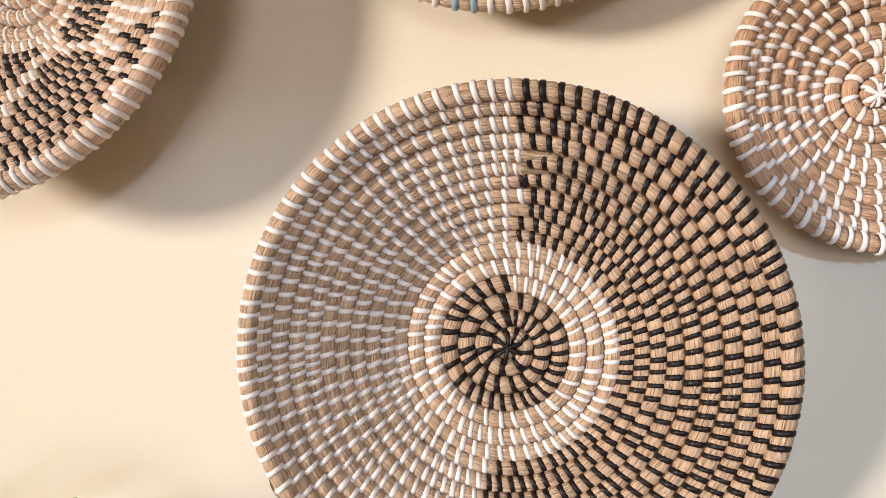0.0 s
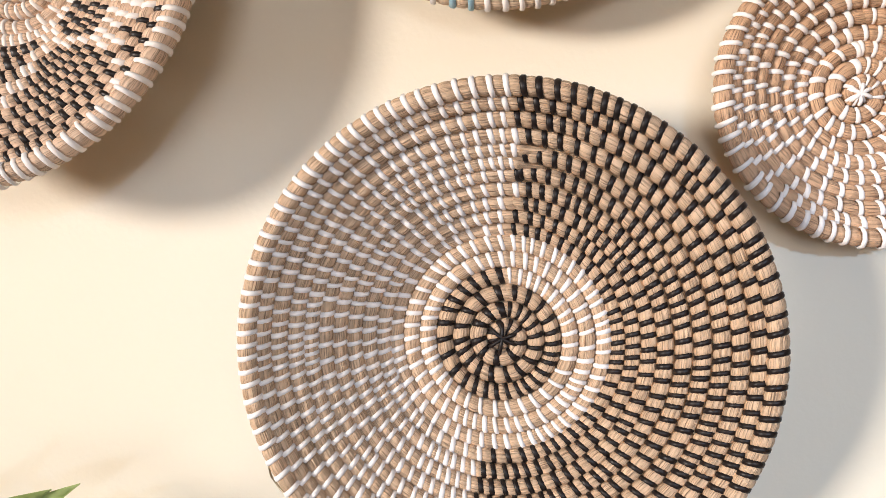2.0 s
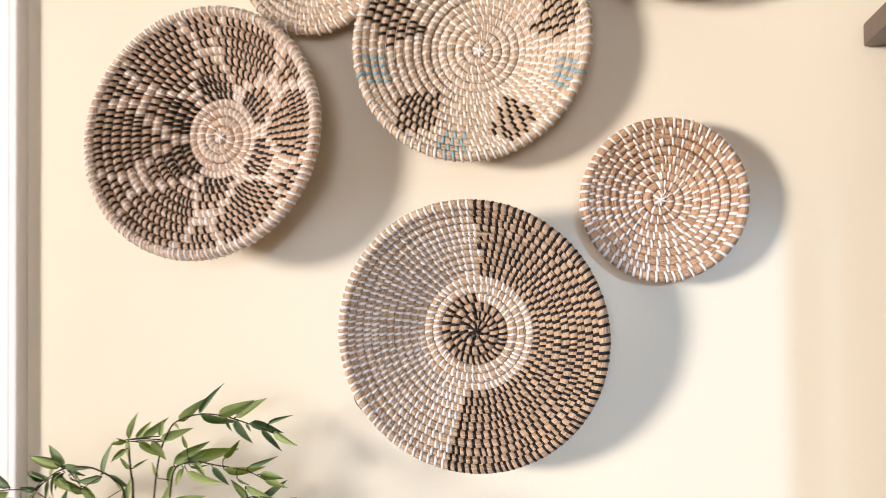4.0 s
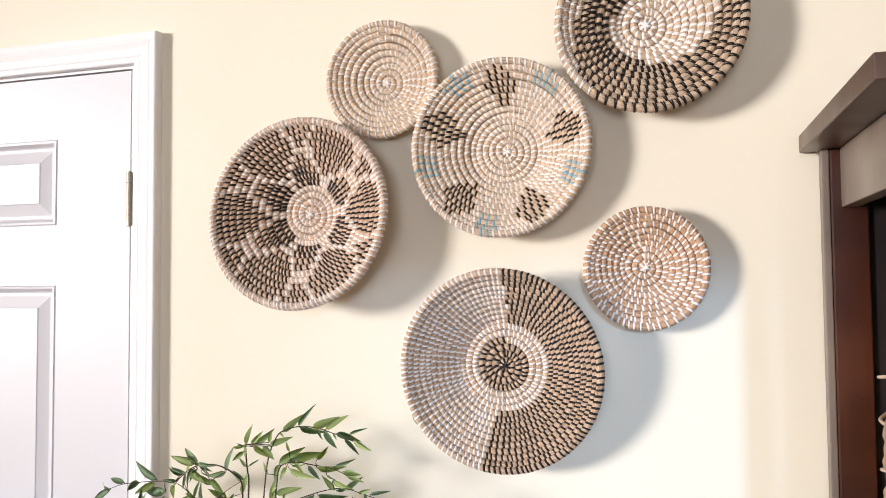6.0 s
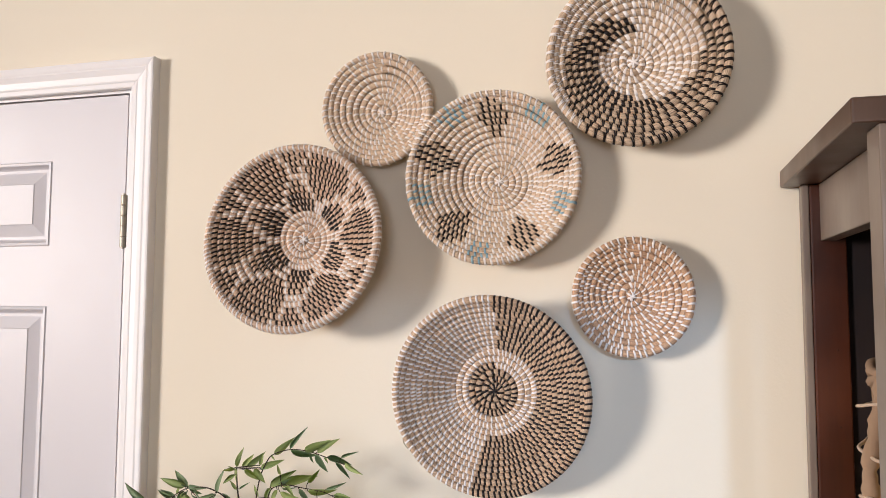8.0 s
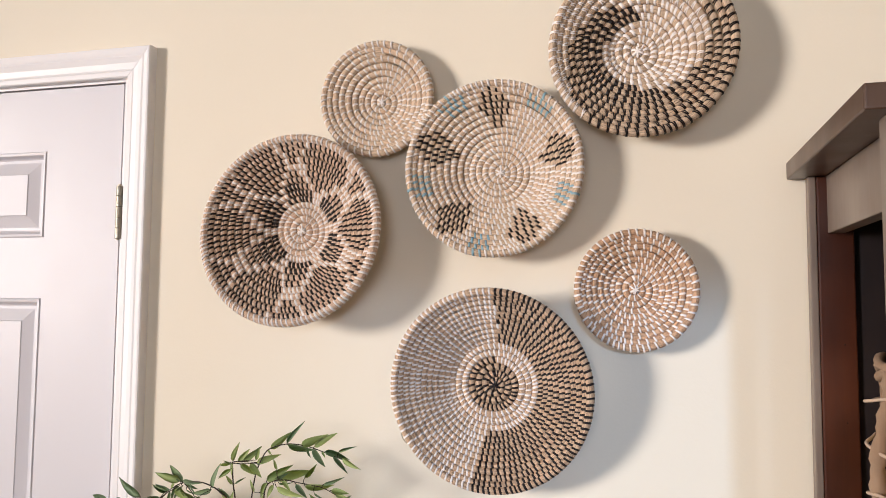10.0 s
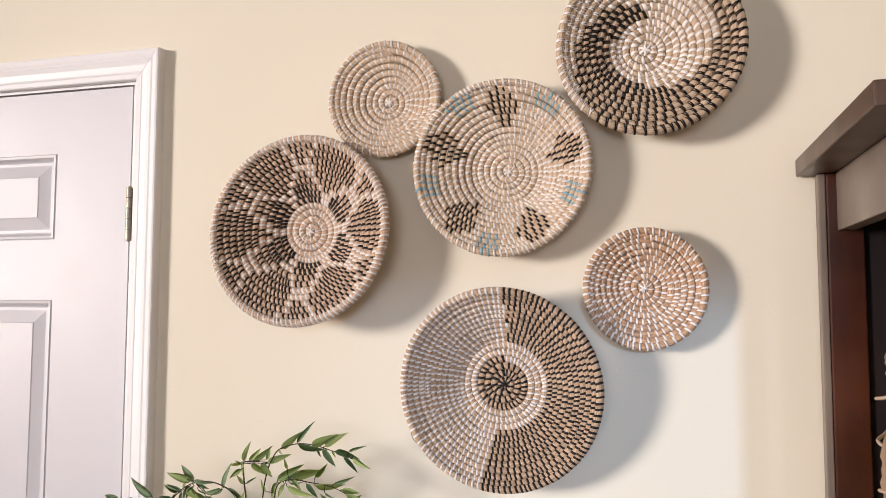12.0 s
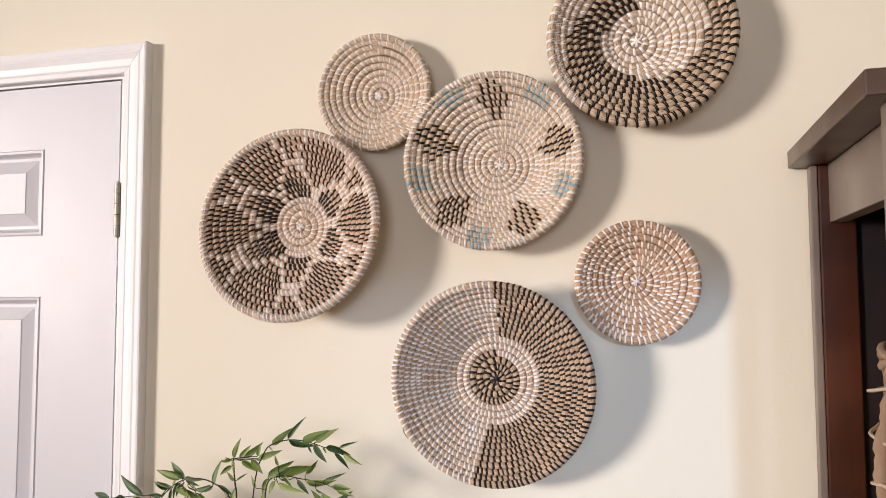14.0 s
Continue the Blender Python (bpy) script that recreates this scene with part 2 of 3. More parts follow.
# ---------------------------------------------------------------- the door
def moulded(profile, a, b, across, mitre_a, mitre_b):
    """A moulding from a to b: profile (across, out) in metres; mitres lengthen the ends with the distance across."""
    bm = bmesh.new()
    a, b, across = Vector(a), Vector(b), Vector(across)
    along = (b - a).normalized()
    out = Vector((0, -1, 0))
    ra = [bm.verts.new(a + across * u - along * (u * mitre_a) + out * w) for u, w in profile]
    rb = [bm.verts.new(b + across * u + along * (u * mitre_b) + out * w) for u, w in profile]
    n = len(profile)
    for k in range(n):
        bm.faces.new((ra[k], ra[(k + 1) % n], rb[(k + 1) % n], rb[k]))
    bm.faces.new(ra[::-1])
    bm.faces.new(rb)
    return bm


CASING = [(0, -0.001), (0, 0.009), (0.002, 0.0105), (0.010, 0.0105), (0.0125, 0.0115), (0.015, 0.0109), (0.026, 0.0125), (0.033, 0.0148),
          (0.0365, 0.0160), (0.040, 0.0154), (0.043, 0.0165), (0.050, 0.0185), (0.0535, 0.0180), (0.055, 0.0155), (0.055, -0.001)]
casing = empty("door_1_casing", label="white glossy moulded casing round the door", category="door casing", kind="structure")
CASING = [(u * 0.88, v) for u, v in CASING]
cz, cl, cr = DZ + 0.005, DX0 - 0.010, DX1 + 0.0115
part("side_moulding", moulded(CASING, (cr, 0, 0.0), (cr, 0, cz), (1, 0, 0), 0, 1), TRIM, casing)
part("side_moulding", moulded(CASING, (cl, 0, 0.0), (cl, 0, cz), (-1, 0, 0), 0, 1), TRIM, casing)
part("head_moulding", moulded(CASING, (cl + 0.0006, 0, cz), (cr - 0.0006, 0, cz), (0, 0, 1), 1, 1), TRIM, casing)
part("jamb", box_bm(DX1, DX1 + 0.02, 0.002, 0.12, 0, DZ + 0.02), TRIM, casing)
part("jamb", box_bm(DX0 - 0.02, DX0, 0.002, 0.12, 0, DZ + 0.02), TRIM, casing)
part("head_jamb", box_bm(DX0, DX1, 0.002, 0.12, DZ, DZ + 0.02), TRIM, casing)

door = empty("door_1", (DX1, 0, 0), label="closed white six panel door with a brass hinge", category="door", kind="structure")
dx0, dx1, dz0, dz1, dy0, dy1 = DX0 + 0.003, DX1 - 0.0035, 0.008, DZ - 0.003, 0.003, 0.038


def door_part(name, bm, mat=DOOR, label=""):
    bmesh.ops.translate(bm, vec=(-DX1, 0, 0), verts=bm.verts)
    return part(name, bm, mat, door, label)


ST, MU = 0.149, 0.11
mid = (dx0 + dx1) / 2
cols = ((dx0 + ST, mid - MU / 2), (mid + MU / 2, dx1 - ST))
rows_z = ((1.773, 1.922), (0.93, 1.669), (0.24, 0.78))
for a, b in ((dx0, dx0 + ST), (dx1 - ST, dx1)):
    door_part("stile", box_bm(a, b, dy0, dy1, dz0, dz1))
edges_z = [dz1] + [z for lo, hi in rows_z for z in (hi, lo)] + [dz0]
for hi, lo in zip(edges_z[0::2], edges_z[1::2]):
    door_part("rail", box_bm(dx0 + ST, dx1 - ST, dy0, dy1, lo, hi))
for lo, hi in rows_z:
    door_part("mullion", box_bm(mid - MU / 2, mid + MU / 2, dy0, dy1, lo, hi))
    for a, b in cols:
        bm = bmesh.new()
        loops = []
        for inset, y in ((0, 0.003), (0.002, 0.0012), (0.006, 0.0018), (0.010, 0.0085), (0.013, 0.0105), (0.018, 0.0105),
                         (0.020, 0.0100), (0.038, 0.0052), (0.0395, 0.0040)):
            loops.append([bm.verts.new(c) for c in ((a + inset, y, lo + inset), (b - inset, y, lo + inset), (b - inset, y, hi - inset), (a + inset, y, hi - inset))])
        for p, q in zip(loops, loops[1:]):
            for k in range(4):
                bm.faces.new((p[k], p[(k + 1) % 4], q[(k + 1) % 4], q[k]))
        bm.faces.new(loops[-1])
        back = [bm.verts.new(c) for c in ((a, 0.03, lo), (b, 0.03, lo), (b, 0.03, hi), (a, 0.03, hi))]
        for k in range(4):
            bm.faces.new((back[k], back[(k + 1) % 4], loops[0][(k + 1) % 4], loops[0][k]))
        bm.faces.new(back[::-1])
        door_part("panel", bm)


def hinge(z):
    """A butt hinge: five knuckles on a pin, and the edges of its leaves."""
    pin = door_part("hinge", tube_bm([(DX1 + 0.0012, -0.0045, z - 0.0465), (DX1 + 0.0012, -0.0045, z + 0.0465)], [0.0028, 0.0028], 10), HINGE, "aged brass hinge")
    for k in range(5):
        c = z - 0.0445 + 0.0178 * (k + 0.5)
        bm = tube_bm([(0.0012, -0.0045, z) for z in (c - 0.0086, c - 0.0082, c + 0.0082, c + 0.0086)],
                     [0.0046, 0.0052, 0.0052, 0.0046], 14)
        part("knuckle", bm, HINGE, pin, smooth=False)
    # the leaf is much darker than the knuckles
    part("leaf", box_bm(0.0002, 0.0105, 0.0, 0.0018, z - 0.0445, z + 0.0445), HINGE_DARK, pin, "dark hinge leaf")


hinge(1.812)
hinge(0.25)


# ---------------------------------------------------------------- the bookcase
BX, BY, BZ = 0.457, -0.355, 1.831               # its face towards the room's left, its free end, the underside of its top
case = empty("bookcase", (BX - 0.0025, -0.2, 0), label="dark espresso stained open wooden bookcase beside the wall", category="bookcase")


def case_part(name, bm, mat=DARK, label=""):
    bmesh.ops.translate(bm, vec=(-BX, 0.2, 0), verts=bm.verts)
    return part(name, bm, mat, case, label)


case.rotation_euler.z = -0.0135                  # not quite square to the wall
BD = 0.34                                        # depth of the case along x
case_part("top", box_bm(BX - 0.022, BX + BD + 0.02, BY - 0.022, -0.004, BZ, BZ + 0.023, 0.0025, 3))
# two posts and the apron carry the gloss in their paler colour
case_part("post", box_bm(BX, BX + 0.0085, -0.027, -0.008, 0, BZ, 0.0015), SHEEN_WOOD)
case_part("post", box_bm(BX, BX + 0.03, BY - 0.017, BY + 0.021, 0, BZ, 0.0018), SHEEN_WOOD)
case_part("post", box_bm(BX + BD - 0.03, BX + BD, -0.027, -0.008, 0, BZ, 0.0018))
case_part("post", box_bm(BX + BD - 0.03, BX + BD, BY - 0.017, BY + 0.021, 0, BZ, 0.0018))
case_part("apron", box_bm(BX + 0.020, BX + 0.040, BY + 0.021, -0.0315, BZ - 0.074, BZ - 0.0005, 0.0015), SHEEN_WOOD)
# inner side and back are darkened by colour, as shaded recesses
case_part("side_panel", box_bm(BX + 0.009, BX + BD - 0.031, -0.024, -0.010, 0.05, BZ - 0.001), INNER_SHADE, "inner side coloured dark with the case's shade")
case_part("side_stile", box_bm(BX + 0.009, BX + 0.050, -0.031, -0.0245, 0.05, BZ - 0.001, 0.0015), RED, "red-brown stained inner stile")
case_part("side_panel", box_bm(BX + 0.036, BX + BD - 0.02, BY + 0.006, BY + 0.03, 0.05, BZ - 0.001), DARK)
case_part("back_panel", box_bm(BX + BD - 0.018, BX + BD - 0.006, BY + 0.044, -0.032, 0.05, BZ - 0.001), INNER_SHADE)
for z in (0.08, 0.46, 0.86, 1.30):
    case_part("shelf", box_bm(BX + 0.022, BX + BD - 0.02, BY + 0.043, -0.0315, z, z + 0.02, 0.002), RED)
for k in range(4):
    z = 1.33 + 0.096 * k
    # no hole is cut: a black disc gives the hole's dark inside
    case_part("peg_hole", tube_bm([(BX + 0.036, -0.0316, z), (BX + 0.036, -0.0308, z)], [0.001, 0.001], 8), BLACK, "black disc in place of a shelf peg hole")


# the candle in twisted vines
def vine_candle(x, y, z):
    root = empty("candle_holder", (x, y, z), label="cream candle wrapped in twisted brown grapevine on the bookcase shelf", category="candle holder")
    r, h = 0.046, 0.268
    part("candle", tube_bm([(0, 0, 0.0), (0, 0, 0.002), (0, 0, h - 0.012), (0, 0, h - 0.004), (0, 0, h - 0.006)], [r * 0.9, r * 0.93, r * 0.93, r * 0.88, r * 0.7], 32), CANDLE, root,
         "cream wax candle", True)
    rn = random.Random(11)
    for k in range(7):
        a0 = 2 * math.pi * (k + 0.55) / 7 + rn.uniform(-0.12, 0.12)
        pts = []
        for i in range(9):
            u = i / 8
            a = a0 + 0.22 * math.sin(u * 5 + k) + 0.15 * u
            bulge = r + 0.010 + 0.007 * math.sin(u * math.pi) + rn.uniform(-0.003, 0.003)
            pts.append((math.cos(a) * bulge, math.sin(a) * bulge, 0.006 + u * (h + 0.002)))
        line = curve_through(pts, 5)
        thick = 0.0085 if k % 2 else 0.0058
        part("vine", tube_bm(line, [thick * (1 + 0.16 * math.sin(i * 1.1 + k) + 0.10 * math.sin(i * 2.7 + 2 * k)) for i in range(len(line))], 9), VINE, root, smooth=True)
    for z0 in (0.03, 0.095, 0.140, 0.195, 0.245):
        pts = [(math.cos(a) * (r + 0.0235 + 0.002 * math.sin(9 * a)), math.sin(a) * (r + 0.0235 + 0.002 * math.sin(9 * a)), z0 + 0.006 * math.sin(2 * a + z0 * 50))
               for a in (2 * math.pi * i / 60 for i in range(61))]
        part("twine", tube_bm(pts, [0.0020] * 61, 6), TWINE, root, "pale tan twine", smooth=True)
    for t in range(3):
        pts = [(math.cos(a) * (r + 0.010), math.sin(a) * (r + 0.010), h + 0.004 + 0.006 * t + 0.004 * math.sin(4 * a + t * 2)) for a in (2 * math.pi * i / 48 for i in range(49))]
        part("rim_vine", tube_bm(pts, [0.0058 + 0.001 * math.sin(i * 0.7) for i in range(49)], 8), VINE, root, smooth=True)


vine_candle(0.556, -0.15, 1.3205)


# ---------------------------------------------------------------- the coiled baskets
def coil_basket(label, centre, rim, radius, depth, flat, rows, pitch, grass, colour_of, slant=-0.25, cord_w=0.0029, single=0, wobble=0.0, seed=1,
                curve=1.0, double=0, tilt=(0, 0), fat=1.0, seam=0.0, spokes=7, brick=0.40, core=0.0074, heavy=1.1, pale=1.0):
    """A round coiled bowl on the wall. centre, rim: (x, z) of its base and of its mouth; flat: radius of the flat middle;
    pitch: between stitches, near the middle and at the rim; colour_of(turn, row, degrees clockwise from the top) names the cord;
    single: how many outer rows have separate stitches; double: from which row on the stitches are pairs; seam: degrees at which the coil steps out a row;
    brick: how far, in stitches, each row is set on from the one before."""
    rn = random.Random(seed)
    base = 0.006
    root = empty("wall_basket", (centre[0], -base, centre[1]), label=label, category="basket", group="baskets on the wall")
    # half section: flat, then a rounded turn, then the flaring side
    prof = []
    for i in range(201):
        u, f = i / 200, flat / radius
        d = 0 if u < f else ((u - f) / (1 - f)) ** curve
        prof.append((u * radius, d * depth))
    cum = [0.0]
    for p, q in zip(prof, prof[1:]):
        cum.append(cum[-1] + math.hypot(q[0] - p[0], q[1] - p[1]))
    w = cum[-1] / (rows + 0.1)
    a0 = w * 0.515

    arc_len = np.array(cum)
    prof_r, prof_d = np.array([p[0] for p in prof]), np.array([p[1] for p in prof])
    step = np.hypot(np.diff(prof_r), np.diff(prof_d))
    prof_tr = np.append(np.diff(prof_r) / step, (prof_r[-1] - prof_r[-2]) / step[-1])
    prof_td = np.append(np.diff(prof_d) / step, (prof_d[-1] - prof_d[-2]) / step[-1])
    ph1, ph2 = rn.uniform(0, 6), rn.uniform(0, 6)
    SIDES = 12
    turn0 = radians(seam)
    phis = np.arange(SIDES) * 2 * math.pi / SIDES
    th = None
    for i in range(rows):
        is_rim = i == rows - 1
        s_mid = w * (i + 0.6 - 0.4 * math.exp(-i / 5.0))
        R0, D0 = float(np.interp(s_mid, arc_len, prof_r)), float(np.interp(s_mid, arc_len, prof_d))
        # the coil climbs a row with each turn, and closes to a ring near the rim
        climb = max(0.0, min(1.0, (rows - single - 1 - i) / 3.0))
        share = min(1.0, i / (rows - 1))
        gap = max(pitch[0] + (pitch[1] - pitch[0]) * share, core if i < 4 else 0)
        # each stitch goes in beside one of the row before; new ones are let in where the gaps are widest
        if th is None:
            th = np.array([2 * math.pi * (k + rn.uniform(-0.15, 0.15)) / spokes for k in range(spokes)])
        else:
            th = th + slant * w / R0 + brick * gap / R0
            while len(th) < round(2 * math.pi * R0 / gap):
                wide = np.append(th[1:], th[0] + 2 * math.pi) - th
                k = int(np.argmax(wide + np.array([rn.uniform(0, 0.15) * gap / R0 for _ in th])))
                th = np.insert(th, k + 1, th[k] + wide[k] / 2)
            for _ in range(3):
                before, after = np.roll(th, 1), np.roll(th, -1)
                before[0] -= 2 * math.pi
                after[-1] += 2 * math.pi
                th = th + 0.3 * ((before + after) / 2 - th)
            th = np.sort(th + np.array([rn.uniform(-0.07, 0.07) * gap / R0 for _ in th]))
        n = len(th)
        wob = 0.0 if i >= rows - single else wobble

        def place(theta, phi, tube, ref):
            theta, phi, tube = np.broadcast_arrays(theta, phi, tube)
            s = s_mid + w * climb * (((ref - turn0) % (2 * math.pi) + theta - ref) / (2 * math.pi) - 0.5)
            R, D = np.interp(s, arc_len, prof_r), np.interp(s, arc_len, prof_d)
            tr, td = np.interp(s, arc_len, prof_tr), np.interp(s, arc_len, prof_td)
            R = R - a0 * (0.35 if is_rim else 0)
            rr = R * (1 + wob * (np.sin(2 * theta + ph1) + 0.6 * np.sin(3 * theta + ph2))) + tube * (np.sin(phi) * tr - 1.15 * np.cos(phi) * td)
            dd = D + tube * (np.sin(phi) * td + 1.15 * np.cos(phi) * tr) + D * (tilt[0] * np.sin(theta) + tilt[1] * np.cos(theta))
            return np.stack([(rim[0] - centre[0]) * D / depth + rr * np.sin(theta), -dd - a0 * 0.9,
                             (rim[1] - centre[1]) * D / depth + rr * np.cos(theta)], -1)
        # the coil, drawn in under each stitch and swelling between them
        nxt = np.append(th[1:], th[0] + 2 * math.pi)
        us = np.array([0.0, 0.13, 0.3, 0.5, 0.7, 0.87])
        ang = (th[:, None] + (nxt - th)[:, None] * us[None, :]).ravel()
        plump = np.repeat(np.array([rn.uniform(0.97, 1.05) for _ in range(n)]), 6)
        swell = np.tile(np.array([0.74, 0.90, 1.03, 1.07, 1.03, 0.90]), n) * plump
        lean = slant * a0 * np.sin(phis) / max(R0, 0.006)
        # begin and end at the seam
        order = np.argsort((ang - turn0) % (2 * math.pi))
        tail = min(0.5, 0.012 / R0)
        ang = turn0 + np.concatenate([[-tail], ((ang - turn0) % (2 * math.pi))[order], [2 * math.pi + tail]])
        swell = np.concatenate([[0.55], swell[order], [0.55]])
        V = place(ang[:, None] + lean[None, :], phis[None, :], a0 * swell[:, None], turn0 + math.pi)
        m = len(ang)
        ia = np.arange(m - 1)[:, None] * SIDES
        ib = ia + SIDES
        j = np.arange(SIDES)[None, :]
        j2 = (j + 1) % SIDES
        F = np.stack([ia + j, ia + j2, ib + j2, ib + j], -1).reshape(-1, 4)
        me = bpy.data.meshes.new("coil")
        me.from_pydata(V.reshape(-1, 3).tolist(), [], F.tolist())
        uvl = me.uv_layers.new(name="UVMap")
        ulen = ang * R0
        quad = np.empty((m - 1, SIDES, 4, 2))
        va = np.arange(SIDES) / SIDES
        vb = va + 1 / SIDES
        quad[:, :, 0, 0] = quad[:, :, 1, 0] = ulen[:-1, None]
        quad[:, :, 2, 0] = quad[:, :, 3, 0] = ulen[1:, None]
        quad[:, :, 0, 1] = quad[:, :, 3, 1] = va[None, :]
        quad[:, :, 1, 1] = quad[:, :, 2, 1] = vb[None, :]
        uvl.data.foreach_set("uv", quad.ravel())
        me.update()
        coil = link("coil", me, grass, root, smooth=True)
        # the stitches over it
        arc = np.radians(np.array([-98, -80, -55, -20, 15, 50, 72, 90]))
        if is_rim:
            arc = np.radians(np.array([-115, -75, -35, 5, 45, 85, 125, 165]))
        half = cord_w * (0.80 + 0.20 * min(1, i / (rows * 0.35))) / 2 / max(R0, 0.008)

        def stitch(t0, wide, lift, bend=1.0):
            cols = []
            for off, up in ((-1, -0.0003), (-0.55, 0.00055), (0.55, 0.00055), (1, -0.0003)):
                tt = t0 + off * half * wide + slant * bend * a0 * np.sin(arc) / max(R0, 0.006)
                cols.append(place(tt, arc, a0 * 0.94 + lift + up - np.array([0.0014, 0.0004, 0, 0, 0, 0, 0.0004, 0.0014]) * (0 if is_rim else 1), t0))
            return np.stack(cols, 1).reshape(-1, 3)
        K = len(arc)
        SF = np.array([(r * 4 + c, r * 4 + c + 1, (r + 1) * 4 + c + 1, (r + 1) * 4 + c) for r in range(K - 1) for c in range(3)])
        byc = {}
        for t0 in th:
            v = i + climb * (((t0 - turn0) % (2 * math.pi)) / (2 * math.pi) - 0.5)
            byc.setdefault(colour_of(i, v, math.degrees(t0) % 360), []).append(t0)
        for c, thetas in byc.items():
            mat = {"w": WHITE, "k": BLACK, "b": BLUE}[c]
            if i >= rows - single:
                sx, sz = (rim[0] - centre[0]) * D0 / depth, (rim[1] - centre[1]) * D0 / depth
                flat_y = D0 * tilt[1]
                me = bpy.data.meshes.new("stitch")
                me.from_pydata((stitch(0.0, fat if c == "k" else 1.0, (0.0007 if is_rim else 0.0004) * (0.5 if c == "k" else 1)) - np.array([sx, -flat_y, sz])).tolist(), [], SF.tolist())
                me.materials.append(mat)
                me.polygons.foreach_set("use_smooth", [True] * len(me.polygons))
                for t0 in thetas:
                    ob = new("stitch", me)
                    ob.parent = coil
                    ob.matrix_basis = (Matrix.Translation((sx, -D0 * (tilt[0] * math.sin(t0) + tilt[1] * math.cos(t0)), sz)) @ Matrix.Rotation(t0, 4, "Y")
                                       @ Matrix.Rotation(rn.uniform(-0.004, 0.004), 4, "X"))
            else:
                VV, FF = [], []
                for t0 in thetas:
                    pair = ((0, (fat * (heavy if i < 7 else 1.0) if c in "kb" else pale if 3 < i < rows - 1 else 1.0) * rn.uniform(0.86, 1.14), rn.uniform(0.75, 1.25)),)
                    if double and i >= double:
                        pair = ((-0.65, 0.44, rn.uniform(0.3, 0.9)), (0.5, 0.44, rn.uniform(1.2, 2.0)))
                    for o, wd, bend in pair:
                        FF.append(SF + len(VV) * 4 * K)
                        VV.append(stitch(t0 + o * half, wd, rn.uniform(0.0002, 0.0007) * (0.5 if c == "k" else 1) + (0.0006 if is_rim else 0), bend))
                me = bpy.data.meshes.new("stitching")
                me.from_pydata(np.concatenate(VV).tolist(), [], np.concatenate(FF).tolist())
                tagged(link("stitching", me, mat, coil, {"w": "white cord stitches", "k": "black cord stitches", "b": "blue cord stitches"}[c], True), kind="stuff")
    # short cords that cross over the middle
    knot = []
    reach = w * (1.0 if colour_of(0, 0, 0) == "k" else 0.7)
    for k in range(6):
        a = 2 * math.pi * (k + rn.uniform(-0.2, 0.2)) / 6
        ends = [(math.sin(a) * r, -a0 * y, math.cos(a) * r) for r, y in ((-0.0008, 2.1), (reach * 0.35, 2.2), (reach * 0.75, 2.05), (reach * rn.uniform(0.9, 1.1), 1.6))]
        knot.append(tube_bm(curve_through(ends, 3), [cord_w * 0.40] * 10, 7))
    part("centre_stitches", joined(knot), {"w": WHITE, "k": BLACK}[colour_of(0, 0, 0)], root, smooth=True)
    return root


def two_tone(i, v, d):
    if i < 4:
        return "k"
    if i < 7:
        return "w"
    return "k" if 6 - (i - 7) * 0.3 < d < 189 + (i - 7) * 0.2 else "w"


def flower(i, v, d):
    v -= 0.5
    if v < 3.6 or i > 13:
        return "w"
    u = abs((d - 28 + 30) % 60 - 30)                       # from the axis of the nearest outer petal
    hw = float(np.interp(v, range(4, 15), (1, 4, 9, 15, 20, 23, 24, 23, 20, 16, 11)))
    line = 0.0049 / (0.0098 * (v + 0.6)) * 57.3            # a white line about one stitch wide
    if abs(u - hw) < line or (v < 5.6 and u < hw):
        return "w"
    return "w" if 8.0 <= v <= 9.7 and u > hw else "k"


def stars(i, v, d):
    for c in (0, 75, 153, 222, 291):
        if 6.6 <= v <= 13.4 and abs((d - c + 180) % 360 - 180) < 17.5 - 4.2 * abs(v - 10.2):
            return "k"
    for c in (37, 111, 191, 257, 327):
        if 10.7 <= v <= 14.4 and abs((d - c + 180) % 360 - 180) < (9.5 if v < 13.6 else 3):
            return "b"
    return "w"


def swirl(i, v, d):
    inner = 5 if d > 195 else 5 + (195 - d) / 195 * 8.0
    outer = 13 if d < 205 else 13 - (d - 205) / 155 * 7.2
    return "k" if inner - 0.7 <= v <= outer - 0.5 and v > 3.4 else "w"


def all_white(i, v, d):
    return "w"


half_basket = coil_basket("round seagrass wall basket half white half black stitched", (0.048, 1.551), (0.0500, 1.5480), 0.1392, 0.057, 0.064, 17, (0.0064, 0.0078),
                          GRASS, two_tone, single=3, seed=3, curve=0.95, fat=1.2, slant=-0.24, brick=0.36, seam=6, tilt=(0, 0.26))
loop = [(0.0035 + math.sin(radians(a)) * r, -y, -0.002 + math.cos(radians(a)) * r) for a, r, y in
        ((245, 0.134, 0.052), (243.8, 0.1405, 0.050), (241.5, 0.1445, 0.046), (239, 0.1450, 0.044), (236.5, 0.1425, 0.046), (235.5, 0.135, 0.050))]
loop = curve_through(loop, 6)
part("hanging_loop", tube_bm(loop, [0.0006] * len(loop), 6), WIRE, half_basket, "thin wire hanging loop", True)
coil_basket("round seagrass wall basket with a black flower pattern", (-0.250, 1.774), (-0.2490, 1.7725), 0.1430, 0.057, 0.042, 15, (0.0062, 0.0080), GRASS_PALE,
            flower, wobble=0.006, seed=4, cord_w=0.0030, slant=-0.3, curve=0.9, tilt=(-0.05, -0.28), fat=1.2, heavy=1.9, pale=1.2)
